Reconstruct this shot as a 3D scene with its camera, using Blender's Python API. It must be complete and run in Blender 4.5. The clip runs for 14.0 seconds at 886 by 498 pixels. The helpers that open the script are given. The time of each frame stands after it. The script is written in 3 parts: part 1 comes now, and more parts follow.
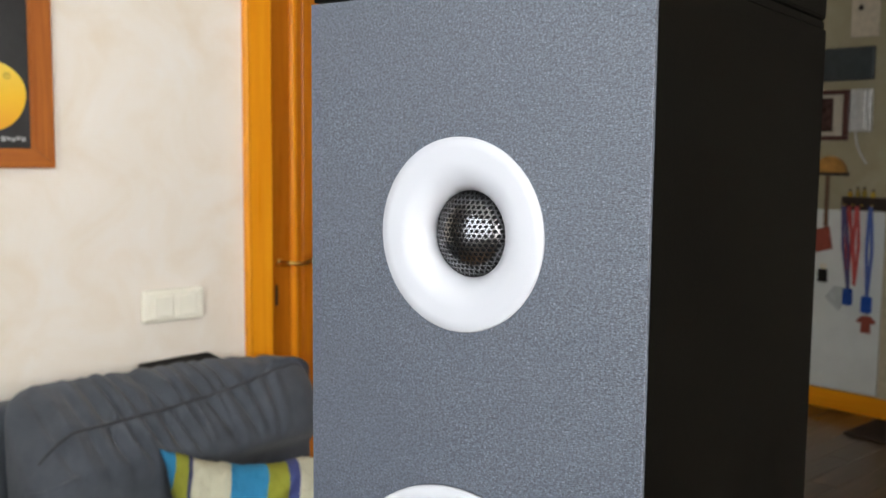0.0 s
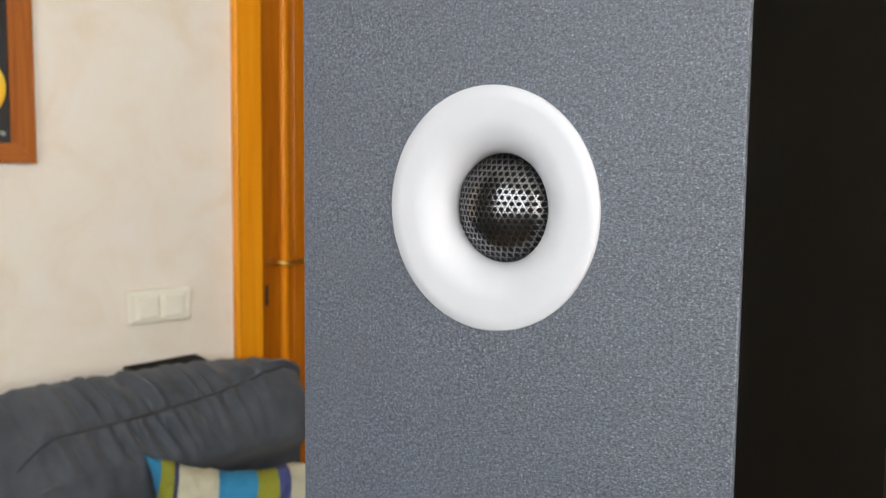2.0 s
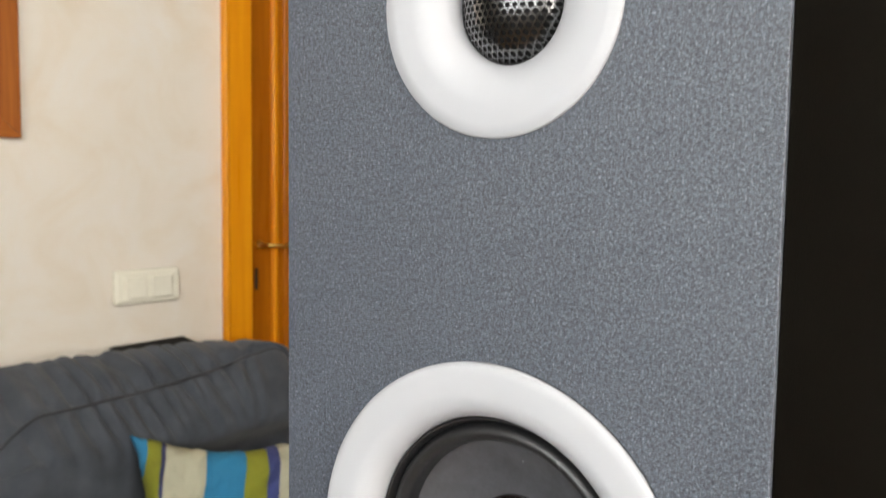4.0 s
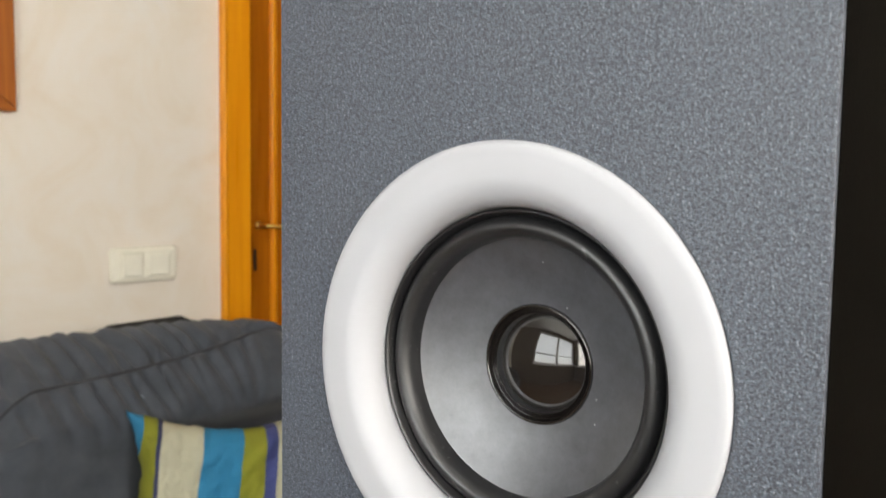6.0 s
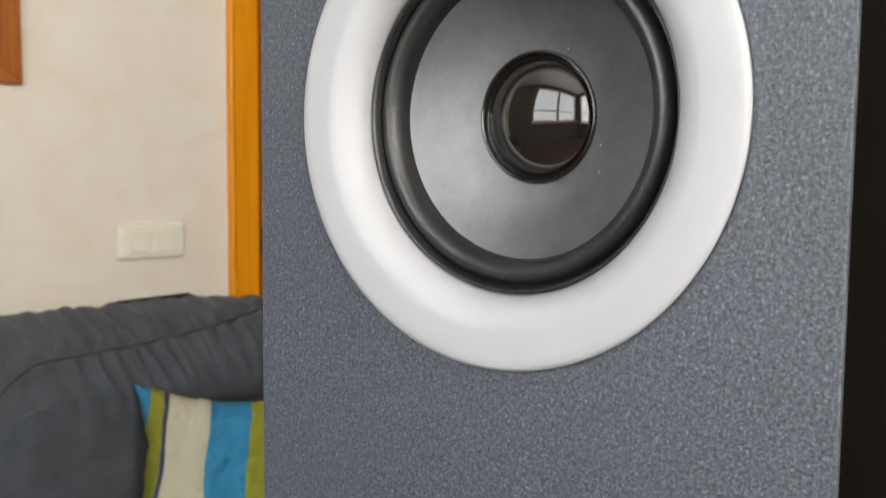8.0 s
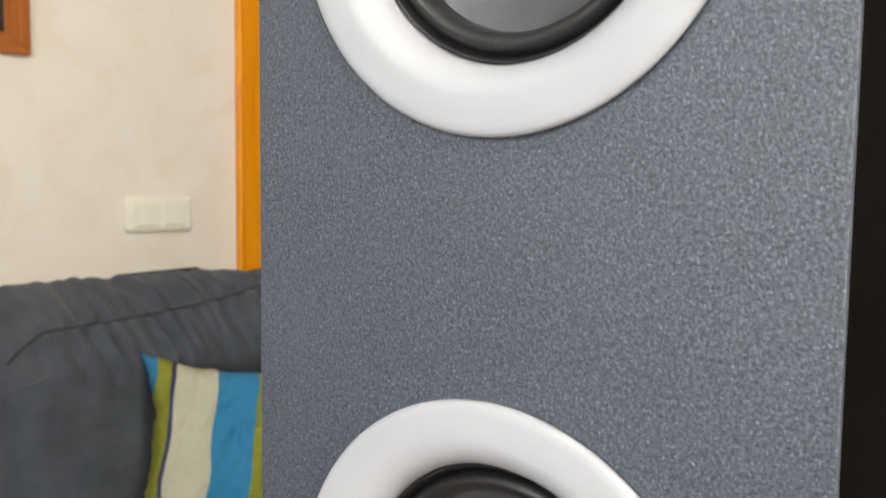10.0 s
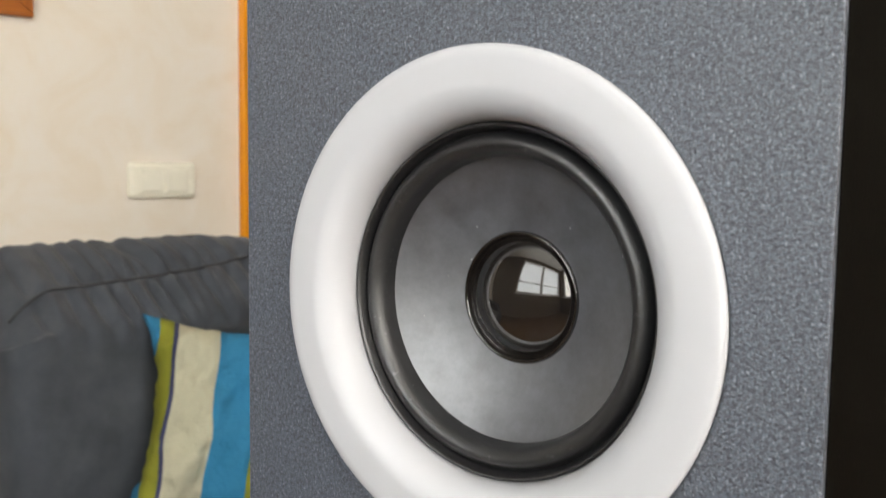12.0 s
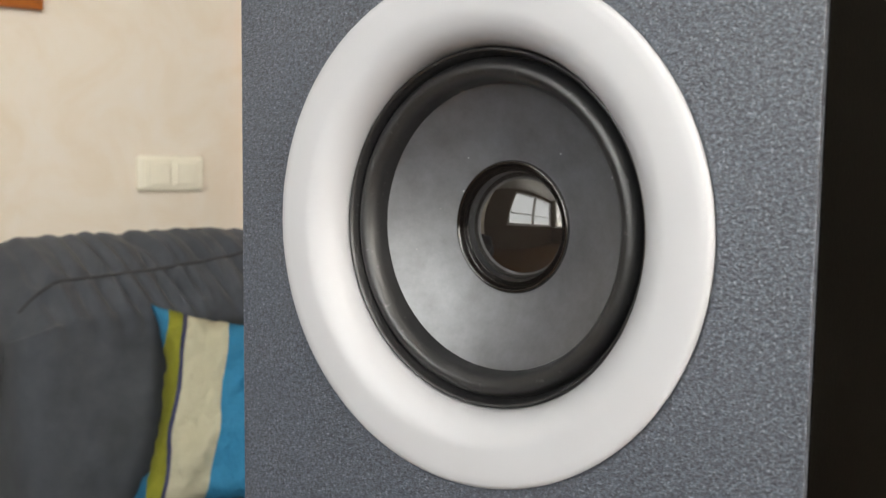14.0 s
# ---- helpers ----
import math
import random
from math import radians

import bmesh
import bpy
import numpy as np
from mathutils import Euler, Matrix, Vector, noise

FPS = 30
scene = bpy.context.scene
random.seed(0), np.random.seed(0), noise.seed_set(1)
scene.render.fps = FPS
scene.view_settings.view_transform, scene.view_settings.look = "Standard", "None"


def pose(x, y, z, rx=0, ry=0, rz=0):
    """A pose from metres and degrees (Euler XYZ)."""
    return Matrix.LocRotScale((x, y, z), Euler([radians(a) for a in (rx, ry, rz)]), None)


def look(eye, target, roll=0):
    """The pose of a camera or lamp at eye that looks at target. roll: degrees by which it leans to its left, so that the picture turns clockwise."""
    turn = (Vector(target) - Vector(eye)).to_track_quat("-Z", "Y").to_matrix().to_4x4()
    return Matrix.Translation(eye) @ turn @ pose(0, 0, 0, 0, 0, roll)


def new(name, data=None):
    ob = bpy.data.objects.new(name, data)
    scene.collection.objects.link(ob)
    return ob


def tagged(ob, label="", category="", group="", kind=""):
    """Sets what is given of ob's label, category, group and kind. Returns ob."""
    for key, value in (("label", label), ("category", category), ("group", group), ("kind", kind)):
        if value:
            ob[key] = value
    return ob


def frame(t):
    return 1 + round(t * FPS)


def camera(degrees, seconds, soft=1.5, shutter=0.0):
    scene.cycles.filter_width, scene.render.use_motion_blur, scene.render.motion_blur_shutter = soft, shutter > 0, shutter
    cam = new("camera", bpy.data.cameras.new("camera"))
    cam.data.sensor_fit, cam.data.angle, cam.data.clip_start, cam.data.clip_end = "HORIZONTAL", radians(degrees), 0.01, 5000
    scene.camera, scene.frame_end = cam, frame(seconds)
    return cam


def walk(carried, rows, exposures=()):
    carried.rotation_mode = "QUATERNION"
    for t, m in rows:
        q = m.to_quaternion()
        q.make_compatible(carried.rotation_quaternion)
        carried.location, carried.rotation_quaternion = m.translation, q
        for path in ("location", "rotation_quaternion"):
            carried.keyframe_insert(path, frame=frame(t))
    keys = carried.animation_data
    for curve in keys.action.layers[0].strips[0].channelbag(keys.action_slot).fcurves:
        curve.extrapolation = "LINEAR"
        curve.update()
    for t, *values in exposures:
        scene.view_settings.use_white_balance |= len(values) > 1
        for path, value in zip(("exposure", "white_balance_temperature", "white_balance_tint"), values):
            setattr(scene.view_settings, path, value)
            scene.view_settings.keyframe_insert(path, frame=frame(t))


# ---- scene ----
from math import cos, pi, sin, sqrt

# ---------------------------------------------------------------- camera
cam = camera(49.06, 14.0, soft=1.5, shutter=0.5)
cam.data.dof.use_dof, cam.data.dof.focus_distance, cam.data.dof.aperture_fstop = True, 0.28, 36


def aim(x, y, z, yaw, pitch, roll):
    """A camera pose: yaw to the left of +y, pitch upwards, roll to the left, in degrees."""
    a, b = radians(yaw), radians(pitch)
    way = Vector((-sin(a) * cos(b), cos(a) * cos(b), sin(b)))
    eye = Vector((x, y, z))
    return look(eye, eye + way, roll)


ROWS = [  # seconds, place, yaw, pitch, roll
    (0, 0.2695, -0.2521, 1.3516, 47.89, -5.72, 0.51),
    (0.5, 0.2494, -0.2404, 1.3490, 47.73, -5.74, 0.49),
    (1, 0.2325, -0.2290, 1.3468, 47.61, -5.72, 0.49),
    (1.5, 0.2191, -0.2192, 1.3383, 47.50, -5.64, 0.55),
    (2, 0.2074, -0.2100, 1.3366, 47.37, -5.61, 0.58),
    (4.5, 0.1801, -0.1887, 1.2614, 46.74, -5.35, 0.71),
    (5, 0.1745, -0.1862, 1.2482, 46.63, -5.38, 0.58),
    (5.5, 0.1677, -0.1837, 1.2310, 46.69, -5.36, 0.72),
    (6, 0.1651, -0.1761, 1.2160, 46.85, -5.27, 0.79),
    (6.5, 0.1641, -0.1708, 1.2000, 47.02, -5.20, 0.85),
    (7, 0.1641, -0.1646, 1.1817, 47.21, -5.21, 0.66),
    (7.5, 0.1606, -0.1611, 1.1679, 47.40, -5.23, 0.62),
    (8, 0.1576, -0.1610, 1.1509, 47.51, -5.17, 0.57),
    (8.5, 0.1573, -0.1623, 1.1375, 47.66, -5.26, 0.52),
    (11, 0.1589, -0.1537, 1.0579, 48.20, -5.35, 0.74),
    (11.5, 0.1607, -0.1533, 1.0330, 48.25, -5.28, 0.72),
    (12, 0.1594, -0.1530, 1.0158, 48.34, -5.33, 0.71),
    (12.5, 0.1592, -0.1510, 1.0068, 48.44, -5.38, 0.79),
    (13, 0.1631, -0.1521, 1.0000, 48.75, -5.18, 0.76),
    (13.5, 0.1627, -0.1532, 0.9977, 48.82, -5.30, 0.59),
    (14, 0.1639, -0.1506, 0.9987, 48.93, -5.33, 0.65),
]
EXPOSURES = [(0.0, -0.53, 6550, 10), (2.0, -0.70, 6850, 10), (5.0, -0.68, 7080, 10), (8.0, -0.80, 7050, 10), (11.0, -0.54, 7120, 10), (12.5, -0.68, 7160, 10), (14.0, -0.72, 7200, 10)]
walk(cam, [(r[0], aim(*r[1:])) for r in ROWS], EXPOSURES)

# ---------------------------------------------------------------- world and window light
world = bpy.data.worlds.new("sky")
scene.world = world
world.use_nodes = True
wn = world.node_tree.nodes
sky = wn.new("ShaderNodeTexSky")
sky.sky_type, sky.sun_disc = "NISHITA", False
sky.sun_elevation, sky.sun_rotation = radians(40), radians(60)
wn["Background"].inputs["Strength"].default_value = 0.12
world.node_tree.links.new(sky.outputs["Color"], wn["Background"].inputs["Color"])

WX0, WX1, WZ0, WZ1, WY = -0.32, 1.90, 1.02, 2.50, -1.7   # the window's opening
day = bpy.data.lights.new("window_daylight", "AREA")
day.shape, day.size, day.size_y = "RECTANGLE", WX1 - WX0, WZ1 - WZ0
day.energy, day.color = 72, (0.89, 0.95, 1.0)
lamp = new("window_daylight", day)
lamp.matrix_world = pose((WX0 + WX1) / 2, WY - 0.19, (WZ0 + WZ1) / 2, 90, 0, 0)
EY0, EY1, EZ0, EZ1, EX = -1.45, 0.80, 0.95, 2.50, 2.0     # a second opening, in the east wall
day2 = bpy.data.lights.new("east_daylight", "AREA")
day2.shape, day2.size, day2.size_y = "RECTANGLE", EY1 - EY0, EZ1 - EZ0
day2.energy, day2.color = 104, (0.99, 0.97, 0.95)
lamp2 = new("east_daylight", day2)
lamp2.matrix_world = pose(EX + 0.19, (EY0 + EY1) / 2, (EZ0 + EZ1) / 2, 90, 0, 90)


# ---------------------------------------------------------------- materials
class Nodes:
    """A small node builder for one procedural material."""

    def __init__(self, name):
        self.mat = bpy.data.materials.new(name)
        self.mat.use_nodes = True
        self.tree = self.mat.node_tree
        self.bsdf = self.tree.nodes["Principled BSDF"]
        self.co = self.tree.nodes.new("ShaderNodeTexCoord").outputs["Object"]

    def link(self, a, b):
        self.tree.links.new(a, b)

    def mapped(self, scale):
        m = self.tree.nodes.new("ShaderNodeMapping")
        m.inputs["Scale"].default_value = scale
        self.link(self.co, m.inputs["Vector"])
        return m.outputs["Vector"]

    def noise(self, scale, detail=3.0, rough=0.55, stretch=None, distortion=0.0):
        n = self.tree.nodes.new("ShaderNodeTexNoise")
        n.inputs["Scale"].default_value = scale
        n.inputs["Detail"].default_value = detail
        n.inputs["Roughness"].default_value = rough
        n.inputs["Distortion"].default_value = distortion
        self.link(self.mapped(stretch) if stretch else self.co, n.inputs["Vector"])
        return n.outputs["Fac"]

    def cells(self, scale, feature="F1"):
        n = self.tree.nodes.new("ShaderNodeTexVoronoi")
        n.feature = feature
        n.inputs["Scale"].default_value = scale
        self.link(self.co, n.inputs["Vector"])
        return n.outputs["Distance"]

    def ramp(self, fac, stops, constant=False):
        r = self.tree.nodes.new("ShaderNodeValToRGB")
        e = r.color_ramp.elements
        while len(e) < len(stops):
            e.new(0.5)
        for k, (at, c) in zip(e, stops):
            k.position = at
            k.color = (*c, 1) if len(c) == 3 else c
        if constant:
            r.color_ramp.interpolation = "CONSTANT"
        self.link(fac, r.inputs["Fac"])
        return r.outputs["Color"]

    def mix(self, fac, a, b, mode="MIX"):
        m = self.tree.nodes.new("ShaderNodeMix")
        m.data_type, m.blend_type = "RGBA", mode
        for s, v in ((m.inputs[0], fac), (m.inputs[6], a), (m.inputs[7], b)):
            if hasattr(v, "links"):
                self.link(v, s)
            else:
                s.default_value = v if isinstance(v, float) else (*v, 1)
        return m.outputs[2]

    def math(self, op, a, b):
        m = self.tree.nodes.new("ShaderNodeMath")
        m.operation = op
        for s, v in ((m.inputs[0], a), (m.inputs[1], b)):
            if hasattr(v, "links"):
                self.link(v, s)
            else:
                s.default_value = v
        return m.outputs[0]

    def bump(self, height, strength=0.3, distance=0.001, before=None):
        b = self.tree.nodes.new("ShaderNodeBump")
        b.inputs["Strength"].default_value = strength
        b.inputs["Distance"].default_value = distance
        self.link(height, b.inputs["Height"])
        if before:
            self.link(before, b.inputs["Normal"])
        return b.outputs["Normal"]

    def done(self, colour, rough=0.5, normal=None, metal=0.0, **more):
        for key, v in (("Base Color", colour), ("Roughness", rough), ("Metallic", metal), *more.items()):
            s = self.bsdf.inputs[key]
            if hasattr(v, "links"):
                self.link(v, s)
            elif isinstance(v, tuple):
                s.default_value = (*v, 1)
            else:
                s.default_value = v
        if normal:
            self.link(normal, self.bsdf.inputs["Normal"])
        return self.mat


def plain(name, colour, rough=0.5, metal=0.0, spread=0.12, scale=30.0, bump=0.1, distance=0.0005):
    """A paint or plastic with slight mottling and a fine relief."""
    n = Nodes(name)
    f = n.noise(scale)
    lo = tuple(c * (1 - spread) for c in colour)
    hi = tuple(min(1, c * (1 + spread)) for c in colour)
    return n.done(n.ramp(f, [(0.3, lo), (0.7, hi)]), n.ramp(n.noise(scale * 2.3), [(0.3, (rough * 0.85,) * 3), (0.7, (rough * 1.1,) * 3)]),
                  n.bump(n.noise(scale * 12), bump, distance), metal)


def baffle_paint():
    n = Nodes("speckled grey textured vinyl")
    cell = n.cells(1900, "SMOOTH_F1")
    height = n.math("ADD", n.math("MULTIPLY", n.noise(2100, 3.0, 0.6, (0.8, 1, 1.2)), 1.1), n.math("MULTIPLY", cell, 0.8))
    speck = n.ramp(n.noise(1500, 2.0, 0.6), [(0.585, (0, 0, 0)), (0.66, (1, 1, 1))])
    pits = n.ramp(n.noise(1350, 2.0, 0.6), [(0.38, (1, 1, 1)), (0.47, (0, 0, 0))])
    base = n.ramp(n.noise(900, 4.0, 0.8), [(0.40, (0.019, 0.024, 0.034)), (0.60, (0.100, 0.117, 0.150))])
    worn = n.mix(n.ramp(n.noise(9, 3.0), [(0.35, (0, 0, 0)), (0.7, (0.3, 0.3, 0.3))]), base, (0.060, 0.072, 0.096))
    colour = n.mix(n.math("MULTIPLY", pits, 0.65), n.mix(n.math("MULTIPLY", speck, 0.6), worn, (0.32, 0.35, 0.40)), (0.009, 0.011, 0.015))
    return n.done(colour, n.ramp(n.noise(300, 3.0), [(0.3, (0.30,) * 3), (0.7, (0.38,) * 3)]), n.bump(height, 0.65, 0.0003), **{"Specular IOR Level": 0.95})


def black_vinyl():
    n = Nodes("black satin vinyl")
    fine = n.noise(900, 2.0)
    dust = n.ramp(n.cells(26), [(0.0, (0.5, 0.5, 0.5)), (0.012, (0, 0, 0))])
    base = n.ramp(n.noise(6, 4.0), [(0.3, (0.0012, 0.0011, 0.0007)), (0.7, (0.0022, 0.0019, 0.0011))])
    return n.done(n.mix(dust, base, (0.4, 0.4, 0.4)), 0.55, n.bump(fine, 0.2, 0.0003), **{"Specular IOR Level": 0.07})


def wood(name, dark, light, along="Z", rough=0.32):
    n = Nodes(name)
    st = {"X": (0.6, 14, 14), "Y": (14, 0.6, 14), "Z": (14, 14, 0.6)}[along]
    grain = n.noise(4.0, 6.0, 0.6, st, 0.6)
    fine = n.noise(22.0, 4.0, 0.6, st)
    c = n.ramp(grain, [(0.25, dark), (0.75, light)])
    c = n.mix(n.ramp(fine, [(0.35, (0.35,) * 3), (0.6, (0, 0, 0))]), c, dark)
    return n.done(c, n.ramp(grain, [(0.3, (rough * 0.8,) * 3), (0.7, (rough * 1.25,) * 3)]), n.bump(fine, 0.12, 0.0006),
                  **{"Coat Weight": 0.08, "Coat Roughness": 0.35, "Specular IOR Level": 0.3})


def plaster(name, a, b, c):
    n = Nodes(name)
    sponge = n.noise(5.5, 6.0, 0.62, None, 0.7)
    broad = n.noise(1.3, 2.0)
    col = n.ramp(sponge, [(0.30, a), (0.52, b), (0.74, c)])
    col = n.mix(n.math("MULTIPLY", broad, 0.5), col, b)
    return n.done(col, 0.75, n.bump(n.noise(160, 4.0, 0.6), 0.18, 0.002, n.bump(sponge, 0.2, 0.004)))


def fabric(name, lo, hi, weave=900.0):
    n = Nodes(name)
    w = n.noise(weave, 2.0, 0.6)
    blot = n.noise(14, 5.0, 0.6)
    crease = n.noise(22, 4.0, 0.55, (1, 1.7, 0.8), 0.5)
    col = n.mix(n.math("MULTIPLY", w, 0.35), n.ramp(blot, [(0.3, lo), (0.7, hi)]), hi)
    return n.done(col, 0.88, n.bump(w, 0.25, 0.0006, n.bump(crease, 0.2, 0.006)), **{"Sheen Weight": 0.15, "Sheen Roughness": 0.6})


def striped_fabric():
    n = Nodes("striped cotton")
    att = n.tree.nodes.new("ShaderNodeAttribute")
    att.attribute_name = "across"
    at = n.math("DIVIDE", n.math("ADD", att.outputs["Fac"], 0.21), 0.42)
    cyan, olive, navy, cream = (0.015, 0.22, 0.42), (0.26, 0.27, 0.018), (0.035, 0.042, 0.12), (0.54, 0.53, 0.39)
    edges = [(0.0, cyan), (0.070, olive), (0.142, navy), (0.163, cream), (0.352, cyan), (0.54, olive), (0.655, (0.05, 0.07, 0.24)), (0.715, cream),
             (0.84, cyan), (0.93, olive)]
    col = n.ramp(at, edges, True)
    col = n.mix(n.math("MULTIPLY", n.noise(40, 4.0), 0.22), col, n.mix(0.5, col, (0.12, 0.13, 0.13)))
    return n.done(col, 0.85, n.bump(n.noise(1100, 2.0), 0.25, 0.0005, n.bump(n.noise(26, 4.0, 0.6, (1.6, 0.9, 1)), 1.0, 0.011)))


def cone_paper():
    n = Nodes("satin black cone")
    mott = n.noise(160, 6.0, 0.75)
    dust = n.ramp(n.cells(150), [(0.0, (1, 1, 1)), (0.03, (1, 1, 1)), (0.04, (0, 0, 0))])
    return n.done(n.mix(dust, n.ramp(mott, [(0.3, (0.012, 0.014, 0.018)), (0.7, (0.066, 0.072, 0.084))]), (0.6, 0.6, 0.6)),
                  n.ramp(n.noise(140, 5.0, 0.7), [(0.3, (0.36,) * 3), (0.7, (0.47,) * 3)]), n.bump(n.noise(260, 4.0), 0.12, 0.0006), IOR=2.25)


def rubber():
    n = Nodes("matt black rubber")
    dust = n.ramp(n.noise(500, 2.0), [(0.66, (0, 0, 0)), (0.78, (0.5, 0.5, 0.5))])
    return n.done(n.mix(dust, (0.010, 0.010, 0.011), (0.16, 0.16, 0.16)), 0.36, n.bump(n.noise(2600, 2.0), 0.3, 0.0002), IOR=1.75)


def clear_glass():
    n = Nodes("window glass")
    return n.done((1, 1, 1), 0.0, None, 0.0, **{"Transmission Weight": 1.0, "IOR": 1.45})


M_BAFFLE, M_BLACK, M_CONE, M_RUBBER = baffle_paint(), black_vinyl(), cone_paper(), rubber()
M_WHITE = plain("satin white plastic", (0.425, 0.432, 0.455), 0.5, 0, 0.015, 40, 0.05, 0.0002)
M_GLOSS = plain("glossy black plastic", (0.010, 0.009, 0.009), 0.06, 0, 0.1, 30, 0.01, 0.0001)
M_MESH = plain("blackened steel mesh", (0.25, 0.25, 0.255), 0.22, 1.0, 0.1, 200, 0.05, 0.0001)
M_GRILLERIM = plain("dark steel", (0.05, 0.05, 0.05), 0.35, 0.6, 0.1, 100, 0.05, 0.0001)
M_CAP = Nodes("lacquered black dust cap")
M_CAP = M_CAP.done(M_CAP.ramp(M_CAP.noise(60), [(0.3, (0.008, 0.007, 0.007)), (0.7, (0.012, 0.010, 0.009))]), M_CAP.ramp(M_CAP.noise(90, 4.0), [(0.3, (0.03,) * 3), (0.7, (0.07,) * 3)]), None, 0.0, IOR=2.0)
M_DARK = plain("dark interior", (0.006, 0.006, 0.006), 0.9)
M_WALL = plaster("sponged cream plaster", (0.825, 0.715, 0.57), (0.87, 0.80, 0.70), (0.885, 0.85, 0.795))
# yellowish cream with the far room's dimness put into the colour
M_DIM_CREAM = plaster("yellowish cream plaster, darkened as if dim", (0.34, 0.29, 0.17), (0.38, 0.33, 0.21), (0.43, 0.385, 0.27))
# unseen walls: tan darkened so glossy caps reflect little and bounce light drops
M_WALL_DARKENED = plaster("tan plaster, darkened for reflections", (0.10, 0.074, 0.050), (0.12, 0.091, 0.063), (0.14, 0.11, 0.08))
M_CEIL = plaster("white ceiling plaster", (0.56, 0.55, 0.52), (0.60, 0.59, 0.56), (0.64, 0.63, 0.60))
M_HONEY = wood("varnished honey wood", (0.80, 0.262, 0.006), (0.95, 0.395, 0.014))
# the casing's honey wood, darkened by the shade of the leaf's recess
M_HONEY_SHADED = wood("varnished honey wood, recess shade in colour", (0.40, 0.110, 0.003), (0.58, 0.190, 0.006))
M_HONEY_X = wood("varnished honey wood, lengthwise", (0.80, 0.262, 0.006), (0.95, 0.395, 0.014), "X")
M_FRAME = wood("reddish brown stained wood", (0.30, 0.075, 0.010), (0.52, 0.165, 0.020), "Z", 0.4)
M_FRAME_Y = wood("reddish brown stained wood, lengthwise", (0.30, 0.075, 0.010), (0.52, 0.165, 0.020), "Y", 0.4)
M_FLOOR = wood("brown parquet", (0.075, 0.036, 0.014), (0.17, 0.088, 0.036), "Y", 0.3)
M_SOFA = fabric("grey blue sofa fabric", (0.039, 0.047, 0.060), (0.075, 0.087, 0.107))
M_PIPING = fabric("dark piping", (0.026, 0.028, 0.034), (0.046, 0.049, 0.057))
M_STRIPES = striped_fabric()
M_SWITCH = plain("ivory switch plastic", (0.93, 0.90, 0.77), 0.25, 0, 0.02, 40, 0.03)
M_BRASS = plain("aged brass", (0.75, 0.50, 0.14), 0.36, 1.0, 0.15, 60, 0.1)
M_CANVAS = plain("black painted canvas", (0.012, 0.012, 0.012), 0.5, 0, 0.2, 60, 0.3, 0.0006)
M_WINFRAME = plain("white window paint", (0.78, 0.78, 0.76), 0.4, 0, 0.02)
M_GLASS = clear_glass()
M_PANEL = plain("white lacquered panel", (0.74, 0.76, 0.72), 0.35, 0, 0.04, 8, 0.05)
M_DARKWOOD = plain("dark stained wood", (0.035, 0.020, 0.014), 0.45, 0, 0.25, 30, 0.2)


# ---------------------------------------------------------------- mesh helpers
def thing(name, label, category, m=None, group="", kind=""):
    """An Empty at the base of a thing, under which its parts hang."""
    ob = new(name)
    ob.empty_display_size = 0.05
    if m is not None:
        ob.matrix_world = m
    return tagged(ob, label, category, group, kind)


def part(name, bm, material, parent=None, label="", smooth=False):
    """Links a bmesh as one mesh object, under a thing or a part."""
    bmesh.ops.recalc_face_normals(bm, faces=bm.faces)
    me = bpy.data.meshes.new(name)
    for f in bm.faces:
        f.smooth = smooth
    bm.to_mesh(me)
    bm.free()
    me.materials.append(material)
    ob = new(name, me)
    if parent:
        ob.parent = parent
    if label:
        tagged(ob, label)
    return ob


def box(x0, x1, y0, y1, z0, z1, bevel=0.0, seg=2, bm=None):
    bm = bm or bmesh.new()
    made = bmesh.ops.create_cube(bm, size=1.0, matrix=Matrix.LocRotScale(((x0 + x1) / 2, (y0 + y1) / 2, (z0 + z1) / 2), None, (x1 - x0, y1 - y0, z1 - z0)))
    if bevel:
        edges = list({e for v in made["verts"] for e in v.link_edges})
        bmesh.ops.bevel(bm, geom=edges, offset=bevel, segments=seg, affect="EDGES", profile=0.5)
    return bm


def lathe(profile, n=96, centre=(0, 0, 0), closed=False, bm=None):
    """Turns (radius, y) pairs about the y axis through centre; y grows into the cabinet."""
    bm = bm or bmesh.new()
    rings = []
    for r, y in profile:
        if r < 1e-6:
            rings.append([bm.verts.new((centre[0], centre[1] + y, centre[2]))])
        else:
            rings.append([bm.verts.new((centre[0] + r * cos(2 * pi * k / n), centre[1] + y, centre[2] + r * sin(2 * pi * k / n))) for k in range(n)])
    pairs = list(zip(rings, rings[1:])) + ([(rings[-1], rings[0])] if closed else [])
    for a, b in pairs:
        for k in range(n):
            q = [a[k % len(a)], a[(k + 1) % len(a)], b[(k + 1) % len(b)], b[k % len(b)]]
            q = list(dict.fromkeys(q))
            if len(q) > 2:
                bm.faces.new(q)
    return bm


def arc(r0, y0, r1, y1, n, flat_first=True):
    """A quarter ellipse from (r0, y0) to (r1, y1): it leaves along r, and arrives along y (or the other way)."""
    out = []
    for k in range(n + 1):
        a = pi / 2 * k / n
        if flat_first:
            out.append((r0 + (r1 - r0) * sin(a), y0 + (y1 - y0) * (1 - cos(a))))
        else:
            out.append((r0 + (r1 - r0) * (1 - cos(a)), y0 + (y1 - y0) * sin(a)))
    return out


